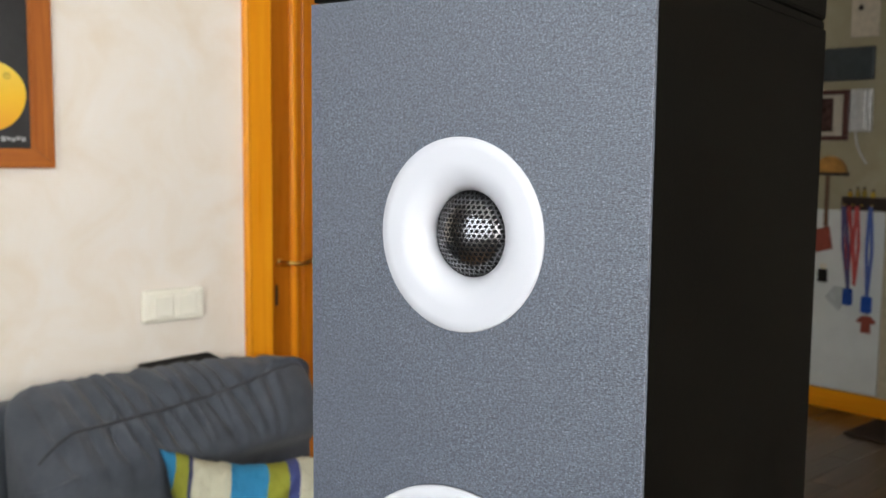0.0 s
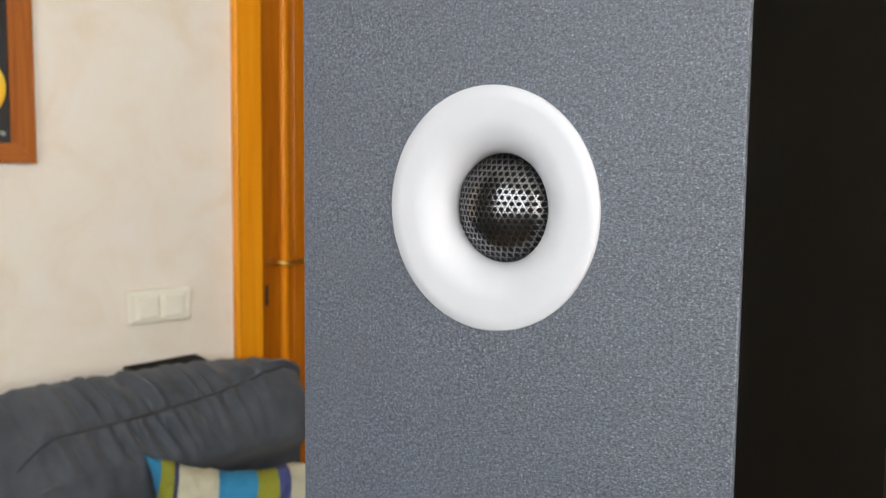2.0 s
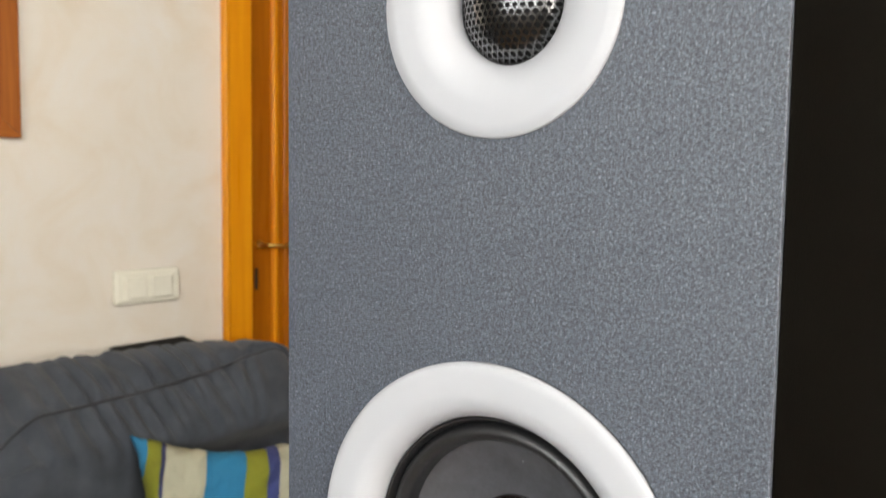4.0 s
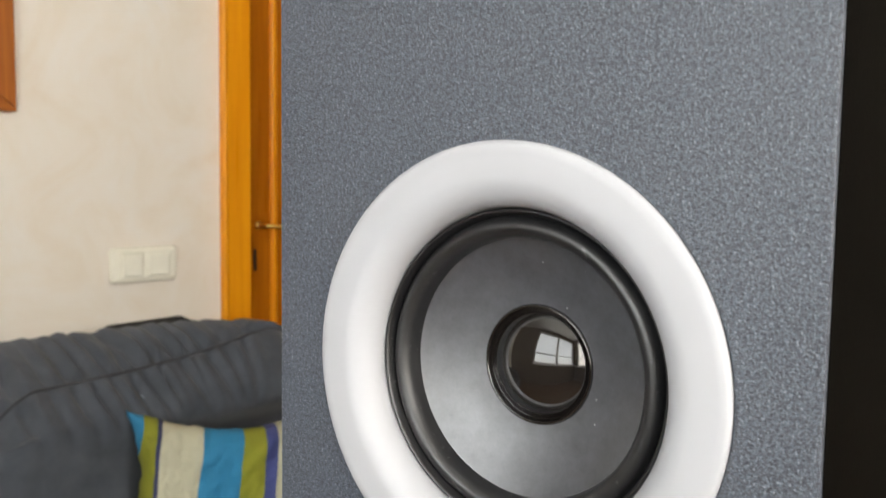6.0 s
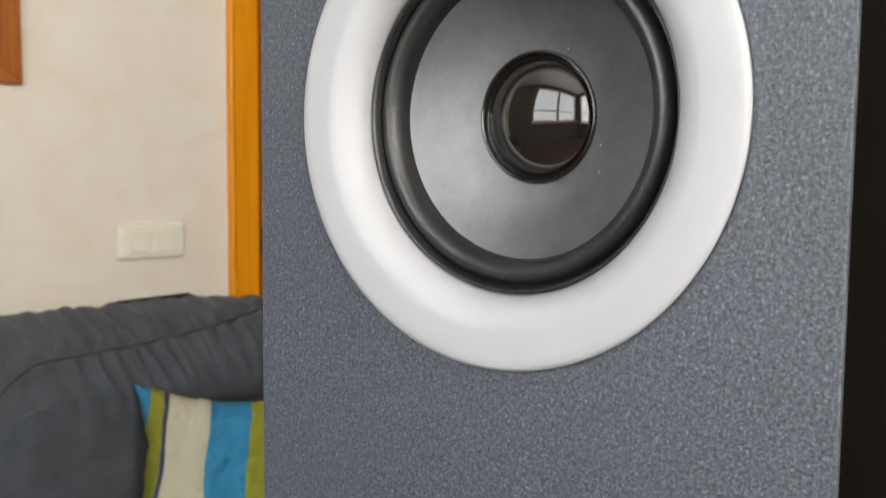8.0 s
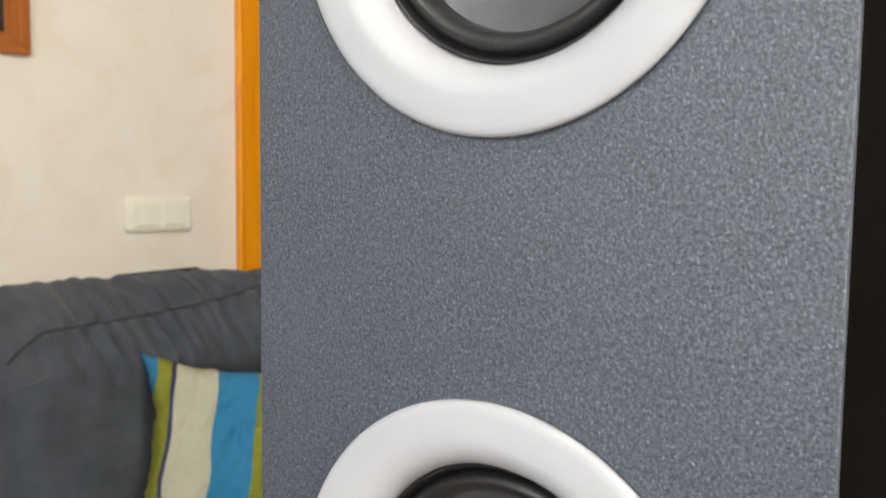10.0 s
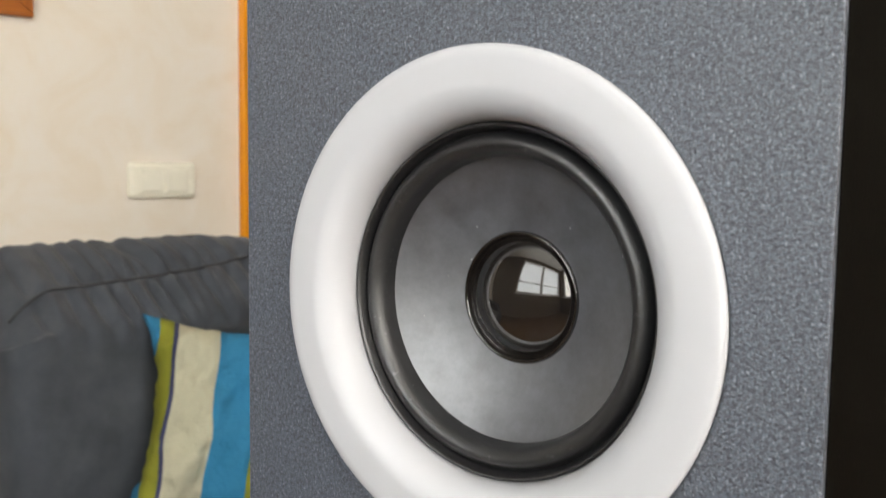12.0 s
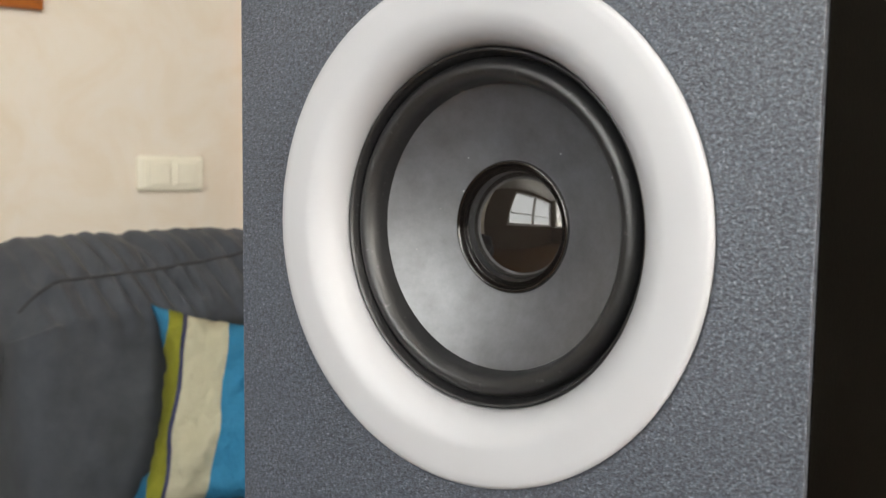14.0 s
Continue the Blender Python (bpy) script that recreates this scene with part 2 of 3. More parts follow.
def tube(points, radius, n=8, bm=None):
    """A round rod along a line of points."""
    bm = bm or bmesh.new()
    points = [Vector(p) for p in points]
    rings = []
    for i, p in enumerate(points):
        d = (points[min(i + 1, len(points) - 1)] - points[max(i - 1, 0)]).normalized()
        u = d.cross(Vector((0.123, 0.31, 0.94))).normalized()
        w = d.cross(u)
        r = radius[i] if isinstance(radius, (list, tuple)) else radius
        rings.append([bm.verts.new(p + r * (cos(2 * pi * k / n) * u + sin(2 * pi * k / n) * w)) for k in range(n)])
    for a, b in zip(rings, rings[1:]):
        for k in range(n):
            bm.faces.new((a[k], a[(k + 1) % n], b[(k + 1) % n], b[k]))
    bm.faces.new(rings[0][::-1])
    bm.faces.new(rings[-1])
    return bm


def prism(outline, depth, to_world):
    """An extruded outline of (a, b) pairs; to_world maps (a, b, c) to a place, c running over depth."""
    bm = bmesh.new()
    lo = [bm.verts.new(to_world(a, b, 0)) for a, b in outline]
    hi = [bm.verts.new(to_world(a, b, depth)) for a, b in outline]
    bm.faces.new(lo[::-1])
    bm.faces.new(hi)
    for k in range(len(outline)):
        j = (k + 1) % len(outline)
        bm.faces.new((lo[k], lo[j], hi[j], hi[k]))
    return bm


def round_rect(cx, cz, w, h, r, n=5):
    out = []
    for sx, sz, a0 in ((1, 1, 0), (-1, 1, 90), (-1, -1, 180), (1, -1, 270)):
        for k in range(n + 1):
            a = radians(a0 + 90 * k / n)
            out.append((cx + sx * (w / 2 - r) + r * cos(a), cz + sz * (h / 2 - r) + r * sin(a)))
    return out


# ---------------------------------------------------------------- the room's shell
XW, YN, XE, H, TH = -2.03, 4.72, 2.0, 2.70, 0.14
DOOR0, DOOR1, DOORH = 1.186, 2.006, 2.06
END = 2.35      # where the sofa's wall stops and the passage begins
XP = -2.95


def wall(name, bm, material, label):
    return tagged(part(name, bm, material), label, "wall", kind="structure")


bm = box(XW - TH, XW, WY, DOOR0 - 0.02, 0, H)
box(XW - TH, XW, DOOR1 + 0.02, END, 0, H, bm=bm)
box(XW - TH, XW, DOOR0 - 0.02, DOOR1 + 0.02, DOORH + 0.02, H, bm=bm)
wall("wall_west", bm, M_WALL, "cream sponged plaster wall with a wooden door")
wall("wall_passage_side", box(XP, XW - TH, END - TH, END, 0, H), M_WALL, "cream plaster return wall of the passage")
wall("wall_passage_west", box(XP - TH, XP, END - TH, YN, 0, H), M_DIM_CREAM, "cream plaster passage wall with dimness in its colour")
wall("wall_north", box(XP - TH, XE + TH, YN, YN + TH, 0, H), M_DIM_CREAM, "yellowish cream wall, dimness in its colour, hung with small things")
bm = box(XE, XE + TH, WY, EY0, 0, H)
box(XE, XE + TH, EY1, YN, 0, H, bm=bm)
box(XE, XE + TH, EY0, EY1, 0, EZ0, bm=bm)
box(XE, XE + TH, EY0, EY1, EZ1, H, bm=bm)
wall("wall_east", bm, M_WALL_DARKENED, "unseen tan wall darkened for reflections, with a window opening")
wall("wall_partition", box(-0.30, XE, 2.60, 2.60 + TH, 0, H), M_WALL_DARKENED, "unseen tan partition darkened for reflections, beside the passage")
bm = box(XW - TH, WX0, WY - TH, WY, 0, H)
box(WX1, XE + TH, WY - TH, WY, 0, H, bm=bm)
box(WX0, WX1, WY - TH, WY, 0, WZ0, bm=bm)
box(WX0, WX1, WY - TH, WY, WZ1, H, bm=bm)
wall("wall_south", bm, M_WALL_DARKENED, "unseen tan wall darkened for reflections, with the window opening")
tagged(part("ceiling", box(XP - TH, XE + TH, WY - TH, YN + TH, H, H + 0.12), M_CEIL), "white plaster ceiling", "ceiling", kind="structure")
floor = tagged(part("floor", box(XP - TH, XE + TH, WY - TH, YN + TH, -0.12, -0.004), M_FLOOR), "brown wooden parquet floor", "floor", kind="structure")
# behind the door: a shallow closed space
wall("wall_closet", box(XW - 0.75, XW - 0.70, DOOR0 - 0.3, DOOR1 + 0.15, 0, H), M_DIM_CREAM, "plain wall behind the door")

# windows: two casements each, with real panes
def casement(name, wide, high, m):
    """A double casement in its own x-z plane, its inner face towards +y."""
    win = thing(name, "white wooden double casement window with clear panes", "window", m, kind="structure")
    fw, xm = 0.06, wide / 2
    part("window_frame", box(0, wide, 0.04, 0.11, 0, fw, 0.004), M_WINFRAME, win)
    part("window_frame", box(0, wide, 0.04, 0.11, high - fw, high, 0.004), M_WINFRAME, win)
    for x in (0, wide - fw):
        part("window_frame", box(x, x + fw, 0.04, 0.11, fw, high - fw, 0.004), M_WINFRAME, win)
    part("mullion", box(xm - 0.055, xm + 0.055, 0.04, 0.115, fw, high - fw, 0.004), M_WINFRAME, win)
    zt = high * 0.30
    for x0, x1 in ((fw, xm - 0.055), (xm + 0.055, wide - fw)):
        part("transom", box(x0, x1, 0.05, 0.105, zt - 0.02, zt + 0.02, 0.003), M_WINFRAME, win)
        for z0, z1 in ((fw, zt - 0.02), (zt + 0.02, high - fw)):
            pane = part("pane", box(x0, x1, 0.072, 0.078, z0, z1), M_GLASS, win)
            pane.visible_shadow = False
    part("window_sill", box(-0.05, wide + 0.05, 0.142, 0.26, -0.035, 0, 0.006), M_WINFRAME, win)


casement("window_1", WX1 - WX0, WZ1 - WZ0, pose(WX0, WY - TH, WZ0))
casement("window_2", EY1 - EY0, EZ1 - EZ0, pose(EX + TH, EY0, EZ0, 0, 0, 90))

# baseboards
def baseboard(x0, x1, y0, y1):
    tagged(part("baseboard", box(x0, x1, y0, y1, 0.0, 0.105, 0.004), M_HONEY_X), "varnished honey-coloured wooden baseboard", "baseboard", kind="structure")


baseboard(XP, XE, YN - 0.016, YN - 0.002)
baseboard(XW + 0.002, XW + 0.016, WY, DOOR0 - 0.10)

# ---------------------------------------------------------------- the door in the sofa's wall
door = thing("door_1", "closed honey-varnished panel door with brass lever", "door", kind="structure")


def casing(y0, y1, z0, z1):
    # a moulded board: flat with a raised bead near the wall-side edge
    bm = box(XW + 0.001, XW + 0.018, y0, y1, z0, z1, 0.005, 3)
    return part("casing", bm, M_HONEY, door)


casing(DOOR0 - 0.088, DOOR0 - 0.004, 0, DOORH + 0.08)
casing(DOOR1 + 0.004, DOOR1 + 0.088, 0, DOORH + 0.08)
part("casing", box(XW + 0.001, XW + 0.018, DOOR0 - 0.003, DOOR1 + 0.003, DOORH, DOORH + 0.08, 0.005, 3), M_HONEY, door)
part("casing_bead", tube([(XW + 0.018, DOOR0 - 0.080, 0), (XW + 0.018, DOOR0 - 0.080, DOORH + 0.07)], 0.006), M_HONEY, door)
for y0, y1 in ((DOOR0 - 0.02, DOOR0), (DOOR1, DOOR1 + 0.02)):
    part("jamb", box(XW - TH, XW, y0, y1, 0, DOORH, 0.002), M_HONEY, door)
part("jamb", box(XW - TH, XW, DOOR0, DOOR1, DOORH, DOORH + 0.02), M_HONEY, door)
XL = XW - 0.085     # face of the leaf
leaf = part("leaf", box(XL - 0.035, XL, DOOR0 + 0.003, DOOR1 - 0.003, 0.008, DOORH - 0.003, 0.003), M_HONEY_SHADED, door)
for z0, z1 in ((0.18, 1.92),):
    y0, y1 = DOOR0 + 0.128, DOOR1 - 0.128
    for a in (((y0, z0), (y1, z0)), ((y1, z0), (y1, z1)), ((y1, z1), (y0, z1)), ((y0, z1), (y0, z0))):
        part("moulding", tube([(XL + 0.002, a[0][0], a[0][1]), (XL + 0.002, a[1][0], a[1][1])], 0.011), M_HONEY, leaf)
    part("panel", box(XL, XL + 0.006, y0 + 0.03, y1 - 0.03, z0 + 0.03, z1 - 0.03, 0.004), M_HONEY_SHADED, leaf)
hy, hz = DOOR0 + 0.080, 1.03
handle = part("door_handle", tube([(XL, hy, hz), (XL + 0.03, hy, hz), (XL + 0.045, hy + 0.012, hz), (XL + 0.048, hy + 0.05, hz - 0.004), (XL + 0.046, hy + 0.09, hz + 0.006),
                                   (XL + 0.045, hy + 0.12, hz + 0.012)], [0.007, 0.006, 0.006, 0.005, 0.0055, 0.004], 10), M_BRASS, door, "aged brass lever handle", True)
part("rose", lathe([(0, 0), (0.008, 0), (0.011, 0.006), (0.011, 0.009)], 24), M_BRASS, handle, smooth=True).matrix_local = pose(XL + 0.009, hy, hz, 0, 0, 90)
part("keyhole_plate", box(XL, XL + 0.004, hy - 0.016, hy - 0.006, hz - 0.125, hz - 0.065, 0.002), M_DARKWOOD, door, "dark keyhole plate")

# ---------------------------------------------------------------- light switch
sw = thing("light_switch", "ivory double rocker light switch on the cream wall", "switch")
SY, SZ = 0.885, 0.956
part("plate", box(XW + 0.001, XW + 0.022, SY - 0.086, SY + 0.086, SZ - 0.043, SZ + 0.043, 0.011, 2), M_SWITCH, sw)
for s in (-1, 1):
    c = SY + s * 0.033
    part("bezel", box(XW + 0.0215, XW + 0.0240, c - 0.031, c + 0.031, SZ - 0.031, SZ + 0.031, 0.002), M_SWITCH, sw)
    k = part("rocker", box(XW + 0.0235, XW + 0.0285, c - 0.026, c + 0.026, SZ - 0.027, SZ + 0.027, 0.003), M_SWITCH, sw)

# ---------------------------------------------------------------- painting
PY1, PZ0, PW, PH, PB = 0.594, 1.3065, 0.52, 0.66, 0.052
paint = thing("framed_painting", "still life with yellow fruit on black in a reddish wooden frame", "painting")
y0, y1, z0, z1 = PY1 - PW, PY1, PZ0, PZ0 + PH


def mitred(name, corners, mat):
    bm = bmesh.new()
    lo = [bm.verts.new((XW + 0.002, y, z)) for y, z in corners]
    hi = [bm.verts.new((XW + 0.026, y, z)) for y, z in corners]
    bm.faces.new(hi)
    bm.faces.new(lo[::-1])
    for k in range(4):
        bm.faces.new((lo[k], lo[(k + 1) % 4], hi[(k + 1) % 4], hi[k]))
    bmesh.ops.bevel(bm, geom=[e for e in bm.edges if e.verts[0] in hi and e.verts[1] in hi], offset=0.004, segments=2, affect="EDGES")
    return part(name, bm, mat, paint)


i0, i1, j0, j1 = y0 + PB, y1 - PB, z0 + PB * 0.85, z1 - PB
mitred("frame_rail", [(y0, z0), (y1, z0), (i1, j0), (i0, j0)], M_FRAME_Y)
mitred("frame_rail", [(y1, z1), (y0, z1), (i0, j1), (i1, j1)], M_FRAME_Y)
mitred("frame_stile", [(y1, z0), (y1, z1), (i1, j1), (i1, j0)], M_FRAME)
mitred("frame_stile", [(y0, z1), (y0, z0), (i0, j0), (i0, j1)], M_FRAME)
part("canvas", box(XW + 0.003, XW + 0.014, i0, i1, j0, j1), M_CANVAS, paint)
n = Nodes("painted yellow fruit")
sp = n.tree.nodes.new("ShaderNodeSeparateXYZ")
n.link(n.co, sp.inputs[0])
M_FRUIT = n.done(n.mix(n.math("MULTIPLY", n.noise(60), 0.3), n.ramp(n.math("MULTIPLY_ADD", sp.outputs[2], 5.5), [(0.0, (0.78, 0.30, 0.005)), (0.5, (0.88, 0.52, 0.015)), (1.0, (0.86, 0.66, 0.10))]),
                       (0.80, 0.42, 0.01)), 0.5, n.bump(n.noise(300), 0.3, 0.0006))
def fruit(cy, cz, ry, rz):
    out = [(ry * cos(2 * pi * k / 40) * (1 + 0.03 * sin(4 * pi * k / 40)), rz * sin(2 * pi * k / 40)) for k in range(40)]
    ob = part("painted_fruit", prism(out, 0.0015, lambda a, b, c: (c, a, b)), M_FRUIT, paint)
    ob.location = (XW + 0.0145, cy, cz)
    return ob


fruit(0.452, 1.467, 0.083, 0.079)
fruit(0.315, 1.475, 0.085, 0.083)
for k in range(6):
    a = 2 * pi * k / 6
    part("painted_navel", box(XW + 0.0162, XW + 0.0170, 0.494 + 0.006 * cos(a) - 0.0025, 0.494 + 0.006 * cos(a) + 0.0025, 1.512 + 0.006 * sin(a) - 0.0015, 1.512 + 0.006 * sin(a) + 0.0015),
         plain("brown dab", (0.28, 0.16, 0.02)) if k == 0 else bpy.data.materials["brown dab"], paint)
M_GREYDAB = plain("grey brush strokes", (0.35, 0.36, 0.36), 0.5)
for k in range(5):
    part("signature_bar", box(XW + 0.0145, XW + 0.0155, 0.478 + 0.011 * k, 0.487 + 0.011 * k, 1.366 + 0.003 * (k % 2), 1.378 - 0.002 * (k % 3)), M_GREYDAB, paint)
# a pale jug in the picture, above the fruit
jug = [(0.30, 1.60), (0.42, 1.60), (0.462, 1.66), (0.478, 1.73), (0.482, 1.80), (0.47, 1.86), (0.36, 1.86), (0.31, 1.74)]
part("painted_jug", prism(jug, 0.0015, lambda a, b, c: (XW + 0.0145 + c, a, b)), plain("painted pale grey", (0.62, 0.63, 0.62), 0.5), paint)

# ---------------------------------------------------------------- sofa
sofa = thing("sofa", "grey-blue fabric sofa with pleated back cushions by the wall", "sofa")
SX0, SX1, SY0, SY1 = -2.005, -1.10, -1.25, 1.24
part("base", box(SX0, SX1, SY0, SY1, 0.08, 0.20, 0.02, 3), M_SOFA, sofa, smooth=True)
part("back_frame", box(SX0, SX0 + 0.10, SY0, SY1, 0.20, 0.785, 0.03, 4), M_SOFA, sofa, smooth=True)
part("armrest", box(SX0, SX1, SY0 - 0.16, SY0 - 0.004, 0.08, 0.56, 0.05, 4), M_SOFA, sofa, smooth=True)
for sx in (SX0 + 0.08, SX1 - 0.08):
    for sy in (SY0 + 0.08, SY1 - 0.08):
        part("leg", lathe([(0, 0), (0.022, 0), (0.026, -0.08), (0, -0.08)], 16, (0, 0, 0)), M_DARKWOOD, sofa).matrix_local = pose(sx, sy, 0.0, 90, 0, 0) @ pose(0, 0.08, 0)


def seat(y0, y1):
    part("seat_cushion", box(SX0 + 0.12, SX1 + 0.03, y0, y1, 0.204, 0.285, 0.035, 4), M_SOFA, sofa, smooth=True)


seat(SY0 + 0.005, 0.365)
seat(0.375, SY1 - 0.005)


def spline(pts, m):
    """m points along a closed Catmull-Rom curve."""
    out, n = [], len(pts)
    for k in range(m):
        s = k / m * n
        i, u = int(s), s - int(s)
        p = [Vector(pts[(i + d) % n]) for d in (-1, 0, 1, 2)]
        out.append(0.5 * (2 * p[1] + (p[2] - p[0]) * u + (2 * p[0] - 5 * p[1] + 4 * p[2] - p[3]) * u * u + (3 * p[1] - p[0] - 3 * p[2] + p[3]) * u ** 3))
    return out


def back_cushion(ya, yb, seed):
    """A plump back cushion: sections in (x, z) lofted along y, with pleats that run from its front seam."""
    rnd = random.Random(seed)
    # place along the seam, width, depth, slant; gathered to both sides of the seam
    pleats = [(at + rnd.uniform(-0.01, 0.01), wide, deep, slant) for at, wide, deep, slant in (
        (0.09, 0.012, 0.050, 0.5), (0.17, 0.010, 0.030, 0.4), (0.235, 0.013, 0.060, 0.5), (0.285, 0.010, 0.055, 0.7), (0.345, 0.008, 0.035, 0.8), (0.40, 0.011, 0.060, 0.6),
        (0.455, 0.012, 0.085, 1.0), (0.50, 0.008, 0.035, 0.6), (0.566, 0.012, 0.055, 0.9), (0.61, 0.008, 0.030, 0.5), (0.66, 0.011, 0.050, 0.7), (0.74, 0.012, 0.035, 0.2), (0.81, 0.012, 0.040, -0.4))]
    bm, rings, seam, nu, nv = bmesh.new(), [], [], 260, 96
    for i in range(nu + 1):
        u = i / nu
        y = ya + (yb - ya) * u
        seam_x = -1.735 - 0.075 * u - 0.02 * u ** 4
        seam_z = 0.752 + 0.012 * u + 0.065 * u * u * u - 0.075 * (max(0, 0.16 - u) / 0.16) ** 2
        drop = max(0.0, (u - 0.80) / 0.20) ** 2
        seam_z -= 0.020 * drop
        top = 0.818 + 0.012 * sin(3.0 * u + 0.6) - 0.022 * drop
        tuck = max(0.0, min(1.0, (u - 0.35) / 0.4))      # the lower edge folds in towards the door's end
        ctrl = [(-1.905, top), (-1.83, (top + seam_z) / 2 + 0.014), (seam_x, seam_z), (seam_x + 0.055, seam_z - 0.055), (seam_x + 0.075 + 0.01 * tuck, 0.665 - 0.01 * tuck),
                (seam_x + 0.07 - 0.065 * tuck, 0.575), (seam_x + 0.09 - 0.045 * tuck, 0.44), (seam_x + 0.07 - 0.02 * tuck, 0.30), (-1.80, 0.265), (-1.885, 0.32), (-1.91, 0.55), (-1.925, 0.76)]
        sec = spline(ctrl, nv)
        mid = Vector((-1.83, 0.56))
        e = min(u, 1 - u) / 0.10
        k = 1.0 if e >= 1 else (0.42 + 0.58 * sqrt(max(0, 1 - (1 - e) ** 2.2)))
        ring = []
        for j, p in enumerate(sec):
            p = Vector((mid.x + (p.x - mid.x) * k, mid.y + (p.y - mid.y) * (0.55 + 0.45 * k)))
            out = (p - mid).normalized()
            s = j / nv * len(ctrl)
            off = abs(s - 2.0)
            fall = min(1.0, off / 0.30) * max(0.0, 1 - off / 2.6)
            d = 0.0
            for at, wide, deep, slant in pleats:
                du = (u - at - slant * 0.03 * (s - 2.0)) / (1.25 * wide)
                d -= deep * 0.36 * fall * math.exp(-du * du) - deep * 0.18 * fall * math.exp(-((du - 2.2) ** 2))
            calm = 0.25 + 0.75 * min(1.0, off / 0.5)
            d += calm * 0.006 * noise.noise(Vector((p.x * 9, y * 9, p.y * 9 + seed))) + 0.003 * noise.noise(Vector((p.x * 24, y * 24, p.y * 24)))
            if abs(s - 2.0) < 0.09:
                d -= 0.004
            q = p + out * d
            ring.append(bm.verts.new((q.x, y, q.y)))
        rings.append(ring)
        js = round(2.0 / len(ctrl) * nv)
        seam.append(ring[js].co.copy())
    for a, b in zip(rings, rings[1:]):
        for j in range(nv):
            bm.faces.new((a[j], a[(j + 1) % nv], b[(j + 1) % nv], b[j]))
    bm.faces.new(rings[0])
    bm.faces.new(rings[-1][::-1])
    c = part("back_cushion", bm, M_SOFA, sofa, smooth=True)
    line = [sum(seam[k - 6:k + 7], Vector()) / 13 for k in range(9, len(seam) - 9)]
    part("piping", tube([p + Vector((0.002, 0, 0.002)) for p in line], 0.0036, 8), M_PIPING, c, "dark seam piping", True)


back_cushion(0.418, 1.170, 5)
back_cushion(-0.52, 0.335, 9)

# ---------------------------------------------------------------- striped pillow
def pillow():
    U = Vector((0.058, 0.145, -0.014)).normalized()
    V = Vector((0.25, -0.286, -1.0)).normalized()
    W = V.cross(U).normalized()
    if W.x < 0:
        W = -W
    size, n, bm = 0.42, 60, bmesh.new()
    across = bm.verts.layers.float.new("across")
    centre = Vector((-1.676, 0.677, 0.701)) + (U + V) * size / 2
    grid = {}
    for side in (1, -1):
        for i in range(n + 1):
            for j in range(n + 1):
                a, b = 2 * i / n - 1, 2 * j / n - 1
                if side < 0 and (i in (0, n) or j in (0, n)):
                    grid[side, i, j] = grid[1, i, j]
                    continue
                in_y = 1 - 0.17 * (1 - abs(a) ** 1.8) * abs(b) ** 3
                in_x = 1 - 0.24 * (1 - abs(b) ** 2.0) * abs(a) ** 3
                x, y = a * in_x * size / 2, b * in_y * size / 2
                rim = max(abs(a), abs(b)) ** 6
                ruffle = (0.010 * noise.noise(Vector((x * 16, y * 16, 2.0))) + 0.006 * noise.noise(Vector((x * 40, y * 40, 5.0)))) * rim
                h = 0.072 * max(0, (1 - a ** 4) * (1 - b ** 4)) ** 0.6
                soft = min(1, h * 30)
                h += soft * (0.020 * noise.noise(Vector((x * 13, y * 10, side * 3))) + 0.012 * noise.noise(Vector((x * 30 + y * 12, y * 16, side * 7)))
                             + 0.005 * noise.noise(Vector((x * 60, y * 40, side * 5))))
                v = bm.verts.new(U * (x + ruffle) + V * (y + ruffle) + W * (side * h + ruffle))
                v[across] = x - 0.004 + 0.006 * noise.noise(Vector((x * 20, y * 12, 1.0)))
                grid[side, i, j] = v
    for side in (1, -1):
        for i in range(n):
            for j in range(n):
                bm.faces.new((grid[side, i, j], grid[side, i + 1, j], grid[side, i + 1, j + 1], grid[side, i, j + 1]))
    ob = part("throw_pillow", bm, M_STRIPES, smooth=True)
    ob.location = centre
    return tagged(ob, "blue, olive and cream striped cotton throw pillow on the sofa", "pillow")


pillow()

# a black flat case lying along the top of the sofa's back
slab = thing("tablet", "thin black tablet lying on top of the sofa's back", "tablet", pose(-1.960, 0.880, 0.806, 1.0, 6, 3))
part("case", box(-0.045, 0.045, -0.10, 0.10, 0, 0.011, 0.004, 3), plain("black case", (0.006, 0.006, 0.006), 0.7), slab)
part("screen", box(-0.040, 0.040, -0.094, 0.094, 0.0112, 0.0122), M_BLACK, slab, "black glass")

# ---------------------------------------------------------------- the loudspeaker
SW, SD, ZT, ZTOP = 0.155, 0.2008, 1.32, 0.0926
ZA, ZB = -0.1582, -0.3378          # woofers below the tweeter
RT, RW = 0.0373, 0.0592
spk = thing("tower_loudspeaker", "grey-fronted black tower loudspeaker with white driver rings", "loudspeaker", pose(0, 0, 0, 0, 0, 11.72))
HW = SW / 2


